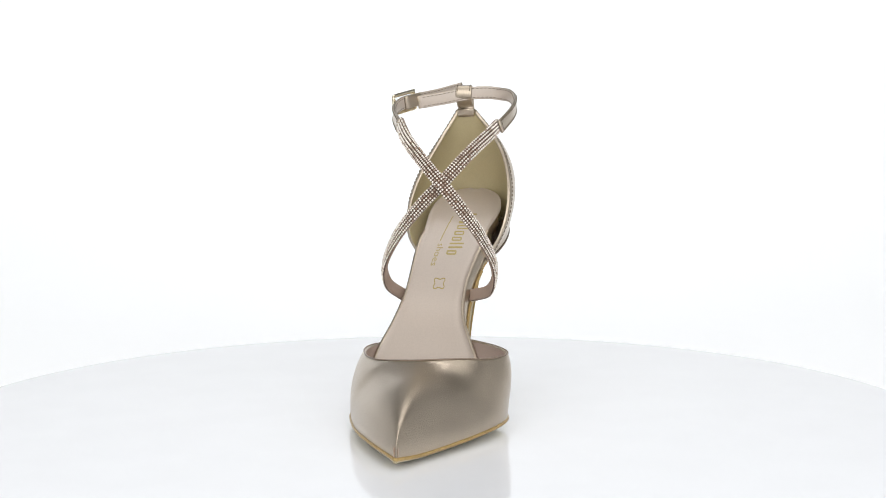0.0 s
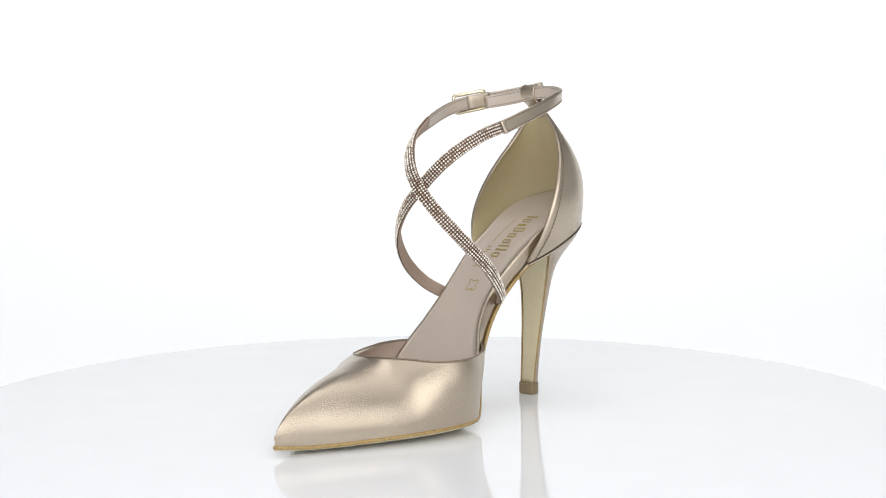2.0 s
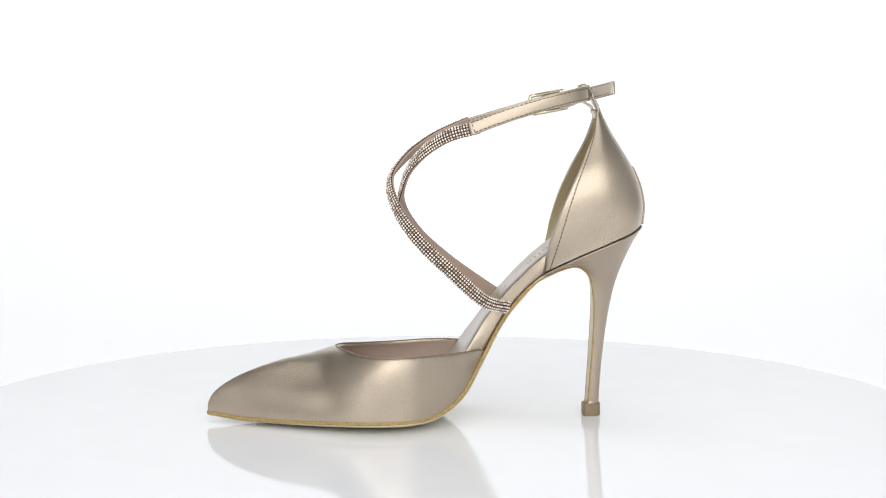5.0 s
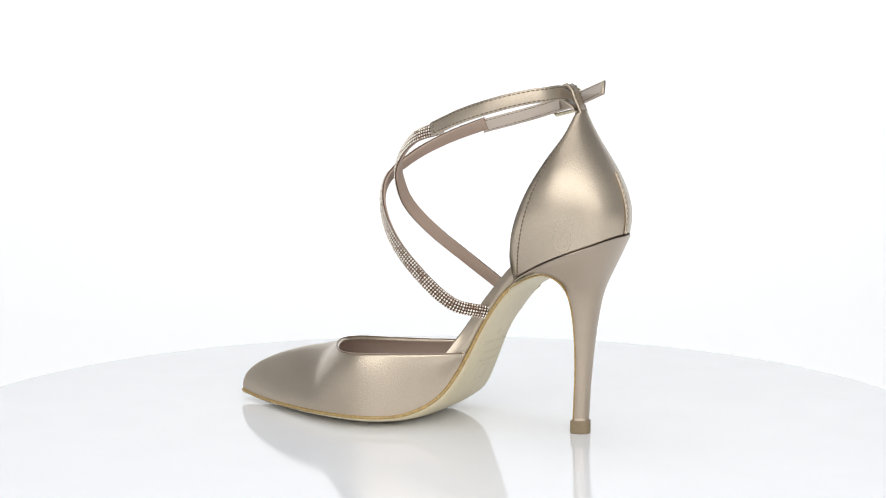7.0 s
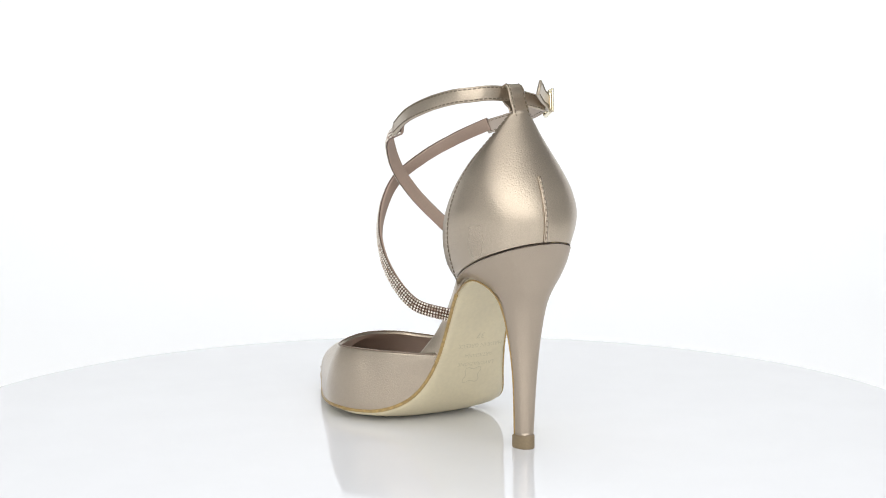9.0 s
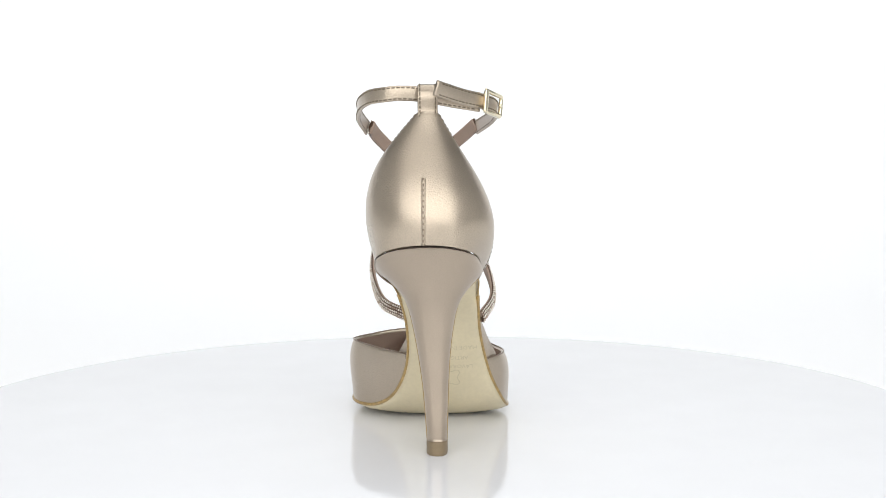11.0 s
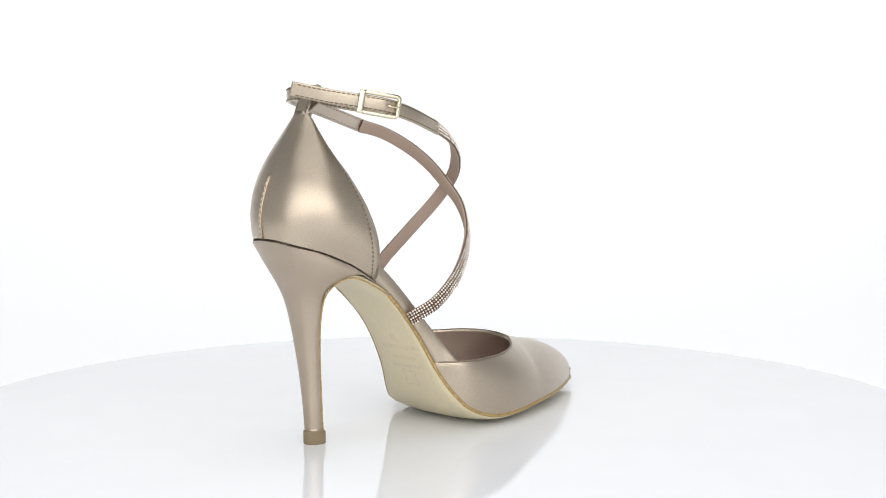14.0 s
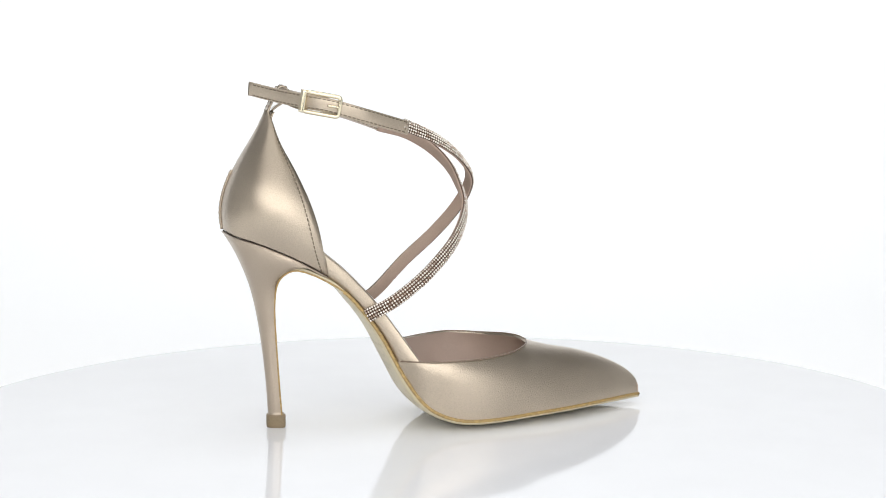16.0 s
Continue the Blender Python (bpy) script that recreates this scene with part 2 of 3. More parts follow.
BACK = spline([(-89.2, 2.6, 165.5), (-94.4, 3.4, 154.5), (-101, 4.3, 144), (-107.4, 4.8, 133), (-112, 5, 121), (-113.6, 5, 112), (-112.8, 4.8, 103.6)], 60)
SEAT_A = spline([(-112.6, 4.8, 103.4), (-109.8, 13.2, 102.6), (-102.6, 22.8, 99.4), (-90.4, 27.8, 94.8), (-76, 28, 88.7), (-64.5, 24.6, 83), (-57.6, 19.8, 79.0)], 60)
SEAT_B = spline([(-112.6, 4.8, 103.4), (-111.4, -3.5, 103.2), (-106.6, -13.4, 100.8), (-95, -20.4, 97), (-79.3, -23.4, 90.2), (-68, -22.8, 84.2), (-60.6, -21.2, 80.2)], 60)
STRAP_P = spline([(-23, 31.2, 156.4), (-7, 29, 151.6), (6, 21, 142.2), (15, 10.4, 129.4), (16.6, -3, 115), (8, -17.3, 98.2), (-9, -27.8, 81.5), (-27, -30.6, 68), (-40.4, -24.4, 59.5)], 150)
STRAP_Q = spline([(-21, -22, 157.6), (-1.5, -14.2, 149.5), (13.4, -3.5, 139.6), (20.8, 8, 127.6), (19, 18.5, 114), (8, 27.4, 98), (-9, 31.4, 81.2), (-25.4, 26.4, 66), (-38.6, 13.4, 60.6)], 150)
STRAP_TAIL = spline([(-18.5, -22.8, 156), (-43, -30.8, 162.8), (-60, -30.6, 167.6), (-72.6, -23.6, 170.2), (-84, -13, 172.8), (-97.6, -1.4, 176.6)], 90)
STRAP_ANKLE = spline([(-18, 33.8, 155.6), (-38, 37.4, 163), (-57, 36, 168.6), (-71, 31, 172), (-78.2, 24.4, 173.2), (-80.2, 16, 174), (-79.2, 5, 173.4), (-76.4, -10, 170.6), (-71, -23, 168.4)], 110)


def shoe_sections(x0, x1, n, edge, top, out):
    """Half the vamp: sections from the sole edge to the crest or the topline."""
    rows = []
    knots = np.concatenate([x1 + (121.3 - x1) * np.array([1, 0.85, 0.6, 0.3]), np.linspace(x1, 52.7, n // 2), np.linspace(52, 38, 14), np.linspace(36.5, x0, n - n // 2)])
    for x in knots:
        s = at_x(edge, x)
        e = at_x(CREST, min(x, 121.1)) if x > 52.7 else at_x(top, x)
        rise, run = e[2] - s[2], abs(e[1] - s[1])
        swell = np.interp(x, [-26, 0, 35, 62, 90, 110, 118, 121.2], [0.0, 0.8, 1.4, 3.0, 3.4, 2.8, 1.5, 0.0])
        # slope of the instep where the section ends, as on an oval
        middle = np.interp(x, [-26, 0, 50], [-6, 0, 1.5]) if x < 52.7 else e[1]
        r = min(abs(e[1] - middle) / (abs(s[1] - middle) + 1.5), 0.995)
        slope = math.atan(0.8 * r ** 1.3 / math.sqrt(1 - r * r))
        ca, sa = math.cos(slope), math.sin(slope)
        peak = np.interp(x, [52, 70, 100, 122], [0.0, 0.0, 0.0, 0.01])
        reach = np.interp(x, [30, 52, 70, 105], [0.56, 0.58, 0.56, 0.52]) * run * ca + 0.34 * rise * sa
        lean = np.interp(x, [30, 60, 90, 116], [0.0, 0.02, 0.03, 0.05]) * run
        a = s + np.array([0, out * (swell - lean), rise * np.interp(x, [40, 70, 110], [0.48, 0.44, 0.42])])
        rows.append(bezier(s, a, e + np.array([0, out * (reach * ca + swell * 0.45 * sa), -reach * sa - peak * rise * ca]), e, 22))
    g = np.array(rows)
    # let the skin flow evenly past the throat
    w = np.clip(np.minimum(np.arange(22) / 4, (21 - np.arange(22)) / 3), 0, 1)[None, :, None]
    near = np.clip(1 - np.abs(np.arange(len(g)) - 36) / 16, 0, 1)[:, None, None]
    w = w * near
    for _ in range(24):
        sm = g.copy()
        sm[4:-1] = 0.25 * g[3:-2] + 0.5 * g[4:-1] + 0.25 * g[5:]
        g = g * (1 - 0.6 * w) + sm * 0.6 * w
    return g


def build_vamp(shoe):
    a = shoe_sections(-26.6, 117, 60, EDGE_A, TOP_A, 1)
    b = shoe_sections(-25.8, 117, 60, EDGE_B, TOP_B, -1)
    # the two halves share the crest; forward of the throat they are one skin
    k = 4 + 30
    skins = []
    for g, flip in ((a, True), (b, False)):
        rows, cols = g.shape[:2]
        nrm = grid_normals(g) * (-1 if flip else 1)
        if (nrm[30, 8] * (np.array([0, 1, 0.2]) * (1 if flip else -1))).sum() < 0:
            nrm, flip = -nrm, not flip
        skins.append((g, nrm, flip))
    # smooth the normals across the crest
    for i in range(k):
        m = unit(skins[0][1][i, -1] + skins[1][1][i, -1])
        skins[0][1][i, -1] = skins[1][1][i, -1] = m
    outer, lining = [], []
    for g, nrm, flip in skins:
        rows, cols = g.shape[:2]
        f = grid_faces(rows, cols, flip)
        inner = g - nrm * 1.5
        v = np.concatenate([g.reshape(-1, 3), (g[:, -1] + np.array([0, 0, 0.35]) - nrm[:, -1] * 0.6), g[:, -1] - nrm[:, -1] * 1.5])
        n = rows * cols
        for i in range(k - 1, rows - 1):
            q = (i * cols + cols - 1, (i + 1) * cols + cols - 1, n + i + 1, n + i)
            w = (n + i, n + i + 1, n + rows + i + 1, n + rows + i)
            f += [q if flip else q[::-1], w if flip else w[::-1]]
        outer.append((v, f))
        lining.append((inner.reshape(-1, 3), grid_faces(rows, cols, not flip)))
    v, f = joined(outer)
    vamp = mesh_object("vamp", v * 0.001, f, LEATHER, shoe, "pointed toe cap of champagne metallic leather")
    bm = bmesh.new()
    bm.from_mesh(vamp.data)
    bmesh.ops.remove_doubles(bm, verts=bm.verts, dist=0.00005)
    bm.to_mesh(vamp.data)
    bm.free()
    v, f = joined(lining)
    mesh_object("vamp_lining", v * 0.001, f, LINING, shoe, "dusty pink leather lining")
    line = np.concatenate([TOP_A[::-1][2:], TOP_B[1:-2]]) + (0, 0, 0.15)
    v, f = tube(resample(line, 120), 0.42, 6)
    mesh_object("topline_binding", v * 0.001, f, BINDING_AND_SHADE, vamp, "brown edge of the opening")
    return skins


def half_quarter(rim, seat, out, n=34, m=26):
    """Sections of the heel cup from the front rim to the back seam, from seat to top."""
    rimr, backr = rim[::-1], BACK[::-1]
    r, b = resample(rimr, n), resample(backr, n)
    first = resample(seat[::-1], m)
    rows = []
    for i in range(n):
        v = i / (n - 1)
        e, c = r[i], b[i]
        depth, half = abs(c[0] - e[0]), abs(e[1] - c[1])
        k = np.interp(v, [0, 0.25, 0.7, 1], [0.68, 0.68, 0.62, 0.5])
        fwd = np.array([-depth * k, out * half * np.interp(v, [0, 0.1, 0.25, 0.5, 1], [0.40, 0.20, 0.20, 0.18, 0.05]), (c[2] - e[2]) * k])
        lat = np.array([0, out * half * np.interp(v, [0, 0.4, 0.75, 1], [0.68, 0.64, 0.53, 0.5]), 0])
        s = bezier(e, e + fwd, c + lat, c, m)
        w = max(0, 1 - v / 0.42) ** 2
        if i == 0:
            flare = first + (0, 0, 0.5) - s
        rows.append(s + flare * w)
    return np.array(rows)


def build_quarter(shoe):
    a = half_quarter(RIM_A, SEAT_A, 1)
    b = half_quarter(RIM_B, SEAT_B, -1)
    g = np.concatenate([a, b[:, ::-1][:, 1:]], axis=1)
    # soften the join at the back
    for _ in range(6):
        mid = a.shape[1] - 1
        g[:, mid - 4:mid + 5] = 0.25 * g[:, mid - 5:mid + 4] + 0.5 * g[:, mid - 4:mid + 5] + 0.25 * g[:, mid - 3:mid + 6]
    # let the wall run evenly from seat to top
    for _ in range(10):
        g[1:-1, 1:-1] = 0.25 * g[:-2, 1:-1] + 0.5 * g[1:-1, 1:-1] + 0.25 * g[2:, 1:-1]
    nrm = grid_normals(g)
    flip = nrm[5, a.shape[1] - 1][0] > 0
    nrm = nrm * (-1 if flip else 1)
    # grid_faces order gives du x dv reversed
    rows, cols = g.shape[:2]
    inner = g - nrm * 1.6
    f = grid_faces(rows, cols, not flip)
    left = [i * cols for i in range(rows)]
    right = [i * cols + cols - 1 for i in range(rows)]
    n = rows * cols
    v = np.concatenate([g.reshape(-1, 3), inner.reshape(-1, 3)])
    for a0, b0 in zip(left[:-1], left[1:]):
        f.append((a0, b0, b0 + n, a0 + n))
    for a0, b0 in zip(right[:-1], right[1:]):
        f.append((b0, a0, a0 + n, b0 + n))
    for j in range(cols - 1):
        a0, b0 = (rows - 1) * cols + j, (rows - 1) * cols + j + 1
        f.append((a0, b0, b0 + n, a0 + n))
    quarter = mesh_object("heel_counter", v * 0.001, f, LEATHER, shoe, "rounded heel cup of champagne metallic leather")
    lin = g - nrm * 1.68
    mesh_object("counter_lining", lin.reshape(-1, 3) * 0.001, grid_faces(rows, cols, flip), COUNTER_LINING, shoe, "olive beige lining of the heel cup")
    # edge stitching
    pieces = []
    for col in (1, cols - 2):
        pieces.append(stitches(g[:, col] * 0.5 + g[:, col + (1 if col == 1 else -1)] * 0.5, nrm[:, col], 1.5, 0.9, 0.36, 0.08))
    v, f = joined(pieces)
    mesh_object("edge_stitching", v * 0.001, f, THREAD, shoe, "stitched seam thread", kind="stuff")
    # raised back seam
    mid = cols // 2
    s = resample(g[:rows, mid], 60)
    top = [i for i in range(60) if s[i][2] < 135.5]
    path = s[top] + np.array([-0.35, 0, 0])
    pieces = [tube(path + np.array([0.0, off, 0]), 0.45, 6) for off in (-0.55, 0.55)]
    v, f = joined(pieces)
    seam = mesh_object("back_seam", v * 0.001, f, LEATHER, shoe, "raised closed seam down the heel")
    v, f = stitches(path + np.array([-0.35, 0, 0]), np.tile([-1.0, 0, 0], (len(path), 1)), 1.3, 1.3, 0.55, 0.05)
    mesh_object("seam_stitching", v * 0.001, f, LEATHER, seam, kind="stuff")
    # dark tube paints the shade between the two seam ridges
    v, f = tube(path + np.array([-0.3, 0, 0]), 0.48, 6)
    mesh_object("seam_groove_shade", v * 0.001, f, BINDING_AND_SHADE, seam)
    return g, nrm


def centre_profile():
    """The foot bed's middle line."""
    return spline([(112, 4.5, 9), (80, 3, 8.5), (40, 2, 8), (15, 0, 9), (0, -2, 16), (-12, -4, 31), (-22, -5, 46), (-35, -4.6, 64.5), (-50, -1.5, 81), (-62, 1, 91.5), (-75, 3, 101), (-90, 4, 109), (-103, 4.6, 114), (-110, 4.8, 116)], 140)


def build_footbed(shoe):
    mid = centre_profile()
    tan = unit(np.gradient(mid, axis=0))
    up = unit(np.cross(tan, np.array([0, 1.0, 0])))
    up[up[:, 2] < 0] *= -1
    rows = []
    for i, p in enumerate(mid):
        x = p[0]
        if x > -64:
            ya, yb = at_x(EDGE_A, x)[1] - 2.9, at_x(EDGE_B, x)[1] + 2.9
        else:
            t = min((-64 - x) / 46.5, 1)
            ra = 20.5 - 2.6 + 6.6 * math.sin(min(t * 1.9, 1) * math.pi / 2)
            half_a = (ra - 4.8) * max(1 - t ** 3.2, 0) ** 0.5
            half_b = (4.8 + 20.5 - 2.2) * max(1 - t ** 3.2, 0) ** 0.5
            ya, yb = 4.8 + half_a, 4.8 - half_b
        if x > 60:
            ya -= 1.5
            yb += 1.5
        row = []
        for s in np.linspace(-1, 1, 15):
            y = (ya + yb) / 2 + s * (ya - yb) / 2
            dish = 0.9 * s * s if x < 0 else 0.3 * s * s
            edge = -0.8 * max(0, abs(s) - 0.9) / 0.1
            row.append((x, y, p[2]) + up[i] * (dish + edge))
        rows.append(row)
    g = np.array(rows)
    facing = (grid_normals(g)[30, 7] * up[30]).sum()
    sock, inner = shell("insole", g, 1.0, SOCK, shoe, "pinkish beige leather insole with gold foil print", flip=facing < 0)
    # the leather-wrapped rib under it, seen along the waist
    sel = [i for i in range(len(mid)) if mid[i][0] < 20]
    ring = []
    for i in sel:
        x = mid[i][0]
        if x > -70:
            a, b = at_x(EDGE_A, x), at_x(EDGE_B, x)
            a[1] -= 0.4
            b[1] += 0.4
        else:
            a, b = g[i, -1] - (0, 0.3, 7.0), g[i, 0] - (0, -0.3, 7.0)
        lap = np.interp(x, [-78, -62], [-2.2, 1.7])
        ta, tb = g[i, -1] - up[i] * 0.1 + (0, lap, 0), g[i, 0] - up[i] * 0.1 - (0, lap, 0)
        ba = a + (ta - a) * 0.5 + np.array([0, 0.7, 0])
        bb = b + (tb - b) * 0.5 - np.array([0, 0.7, 0])
        ring.append([a, ba, ta - up[i] * 0.8 + (0, 0.25, 0), ta, ta - (0, 1.3, 0) + up[i] * 0.25, ta - (0, 3.0, 0) - up[i] * 0.9, tb + (0, 3.0, 0) - up[i] * 0.9, tb + (0, 1.3, 0) + up[i] * 0.25, tb, tb - up[i] * 0.8 - (0, 0.25, 0), bb, b])
    v = np.array(ring)
    mesh_object("insole_rib", v.reshape(-1, 3) * 0.001, grid_faces(len(sel), 12, wrap=True), LEATHER, shoe, "leather wrapped waist edge")
    return g, mid, up, sock


def breast_edges():
    """The front edges of the heel, from the waist down to the tip."""
    a = spline([(-57.6, 19.8, 79.0), (-64, 22.2, 82), (-71, 22.6, 83.8), (-78.5, 18.6, 81.5), (-83.5, 13.8, 75.5), (-85.8, 10.4, 64.5), (-86.3, 7.8, 50.7), (-86, 5.6, 36), (-85, 4.2, 20.6), (-84, 3.2, 5.5)], 60)
    b = spline([(-60.6, -21.2, 80.2), (-67, -22.6, 83.2), (-75, -23, 85), (-82.4, -18.8, 82), (-86.4, -12.6, 75.5), (-87.2, -9.4, 62), (-86.4, -7.6, 46), (-85.2, -6.8, 26), (-83.8, -6.2, 5.5)], 60)
    return a, b


def build_heel(shoe, seat_line):
    ea, eb = breast_edges()
    back = spline([(-112.6, 4.8, 102.6), (-108.8, 4.0, 97), (-103.4, 2.8, 86), (-98.8, 1.6, 73.5), (-95.4, 0.4, 58), (-93.2, -0.7, 42), (-91.4, -1.3, 24), (-90.4, -1.6, 5.5)], 60)
    v = np.linspace(0, 1, 60)[:, None, None]
    u = np.linspace(0, 1, 18)[None, :, None]
    halves, turn = [], len(seat_line) // 2
    for edge, seat, out in ((ea, seat_line[:turn + 1][::-1], 1), (eb, seat_line[turn:], -1)):
        top = resample(seat, 18) - np.array([0, 0, 1.2])
        end, low = edge[-1], back[-1]
        bot = bezier(low, low + (0, out * 4.2, 0), end + (-4.0, out * 0.3, 0), end, 18)
        grid = (1 - v) * top[None] + v * bot[None] + (1 - u) * back[:, None] + u * edge[:, None]
        grid -= (1 - u) * (1 - v) * top[0] + u * (1 - v) * top[-1] + (1 - u) * v * bot[0] + u * v * bot[-1]
        # keep the shaft round all the way down
        for i in range(60):
            w = i / 59
            p, q = grid[i, 0], grid[i, -1]
            d, h = abs(q[0] - p[0]), abs(q[1] - p[1])
            k = min(1, max(0, (w - 0.02) / 0.32))
            fat = np.interp(w, [0, 0.12, 0.5], [0.5, 0.52, 0.74])
            ring = bezier(p, p + (0.0, out * h * fat, (q[2] - p[2]) * 0.1), q + (-d * 0.5, out * h * 0.03, (p[2] - q[2]) * 0.3), q, 18)
            k = k * k * (3 - 2 * k)
            grid[i] = grid[i] * (1 - k) + ring * k
        halves.append(grid)
    g = np.concatenate([halves[0][:, ::-1], halves[1][:, 1:]], axis=1)
    mid = 17
    soft = np.clip(np.arange(60) / 12, 0, 1)[:, None, None]
    for _ in range(4):
        even = 0.25 * g[:, mid - 4:mid + 3] + 0.5 * g[:, mid - 3:mid + 4] + 0.25 * g[:, mid - 2:mid + 5]
        g[:, mid - 3:mid + 4] = g[:, mid - 3:mid + 4] * (1 - soft) + even * soft
    for _ in range(14):
        g[1:-1, 2:-2] = 0.25 * g[:-2, 2:-2] + 0.5 * g[1:-1, 2:-2] + 0.25 * g[2:, 2:-2]
    cols = g.shape[1]
    n = len(g)
    verts = g.reshape(-1, 3)
    faces = grid_faces(n, cols)
    faces.append(tuple((n - 1) * cols + j for j in range(cols))[::-1])
    # lid under the heel cup
    faces.append(tuple(range(cols)))
    heel = mesh_object("heel", verts * 0.001, faces, HEEL_LEATHER, shoe, "tall slender stiletto heel wrapped in metallic leather")
    # rubber tip
    low = g[-1]
    c = low.mean(axis=0)
    outline = np.concatenate([low, bezier(low[-1], low[-1] + (1.2, 1, 0), low[0] + (1.2, -1, 0), low[0], 8)[1:-1]])
    rings = []
    for z, grow in ((5.7, 0.9), (5.5, 1.0), (5.1, 1.05), (0.0, 1.05), (-1.0, 1.03), (-1.3, 0.96)):
        r = c + (outline - c) * (grow * 1.3, grow * 1.05, 0)
        r[:, 2] = z
        rings.append(r)
    m = len(outline)
    f = grid_faces(6, m, wrap=True)
    f.append(tuple(range(m))[::-1])
    f.append(tuple(5 * m + j for j in range(m)))
    mesh_object("heel_tip", np.concatenate(rings) * 0.001, f, TIP, heel, "brown rubber heel tip", smooth=False)
    # piped upper edge of the heel cover
    line = relax(seat_line, 2) - (0, 0, 1.4)
    v, f = tube(resample(line, 90), 0.42, 6)
    mesh_object("heel_cover_edge", v * 0.001, f, HEEL_LEATHER, heel)
    # dark tube stands in for the shade under the heel cup
    v, f = tube(resample(line + (0, 0, 0.7), 90), 0.2, 6)
    mesh_object("seat_gap_shade", v * 0.001, f, DARK, heel, "dark tube painted as the shadow under the heel cup")
    return ea, eb


def sole_grid(ea, eb):
    """The underside, from the toe over the waist and down the front of the heel."""
    # stations at equal x to the waist, then along the heel
    xs = np.concatenate([[121.3, 120.6, 119, 117], np.linspace(114, 20, 40), np.linspace(18, -55, 46)])
    ra = [at_x(EDGE_A, x) for x in xs] + list(resample(ea[8:], 44))
    rb = [at_x(EDGE_B, x) for x in xs] + list(resample(eb[8:], 44))
    return np.array(ra), np.array(rb), xs


def build_sole(shoe, ea, eb):
    a, b, xs = sole_grid(ea, eb)
    a, b = relax(a, 3), relax(b, 3)
    mid = (a + b) / 2
    tan = unit(np.gradient(mid, axis=0))
    across = unit(a - b)
    across[0] = across[1] = across[2]
    down = unit(np.cross(tan, across))
    if down[20][2] > 0:
        down = -down
    down = unit(relax(down, 6))
    n = len(a)
    belly = np.array([np.interp(k, [0, 10, 30, 44, 52, 60, 70, 86, 92, n], [0.6, 1.6, 3.6, 4.2, 3.4, 2.2, 1.4, 1.0, 0.2, 0.1]) for k in range(n)])
    thick = np.array([np.interp(k, [0, 20, 44, 60, 84, 92, n], [1.4, 1.8, 2.0, 1.7, 1.5, 0.5, 0.3]) for k in range(n)])
    rows = []
    for k in range(n):
        row = []
        for s in np.linspace(-1, 1, 19):
            p = mid[k] + (a[k] - b[k]) / 2 * s * np.interp(k, [0, 84, 92], [1.012, 1.01, 0.96])
            row.append(p + down[k] * (thick[k] + belly[k] * (1 - abs(s) ** 2.6) - 0.9 * max(0, abs(s) - 0.92) / 0.08))
        rows.append(row)
    g = np.array(rows)
    g[:, :, 2] = np.maximum(g[:, :, 2], -1.26)
    nrm = grid_normals(g)
    flip = (nrm[30, 9] * down[30]).sum() > 0
    sole, _ = shell("outsole", g, 1.2, SOLE, shoe, "smooth cream outsole stamped with small lettering", flip=not flip)
    # painted edge of the sole
    pieces = []
    for s in (a, b):
        v, f = tube((relax(s, 2) + down * 0.2)[:88], 0.95, 8)
        pieces.append((v, f))
        v, f = tube((relax(s, 2) + down * 0.1)[86:], 0.45, 6)
        pieces.append((v, f))
    v, f = joined(pieces)
    welt = mesh_object("sole_edge", v * 0.001, f, WELT, shoe, "ochre painted sole edge")
    return g, down, a, b, sole


# ---------------------------------------------------------------- straps
def foot_axis_normal(path):
    """Away from the leg and instep, at each point of a path."""
    p0, p1 = np.array([-50, 2, 185.0]), np.array([-8, 2, 60.0])
    d = unit(p1 - p0)
    k = ((path - p0) @ d)[:, None]
    return unit(path - (p0 + k * d))


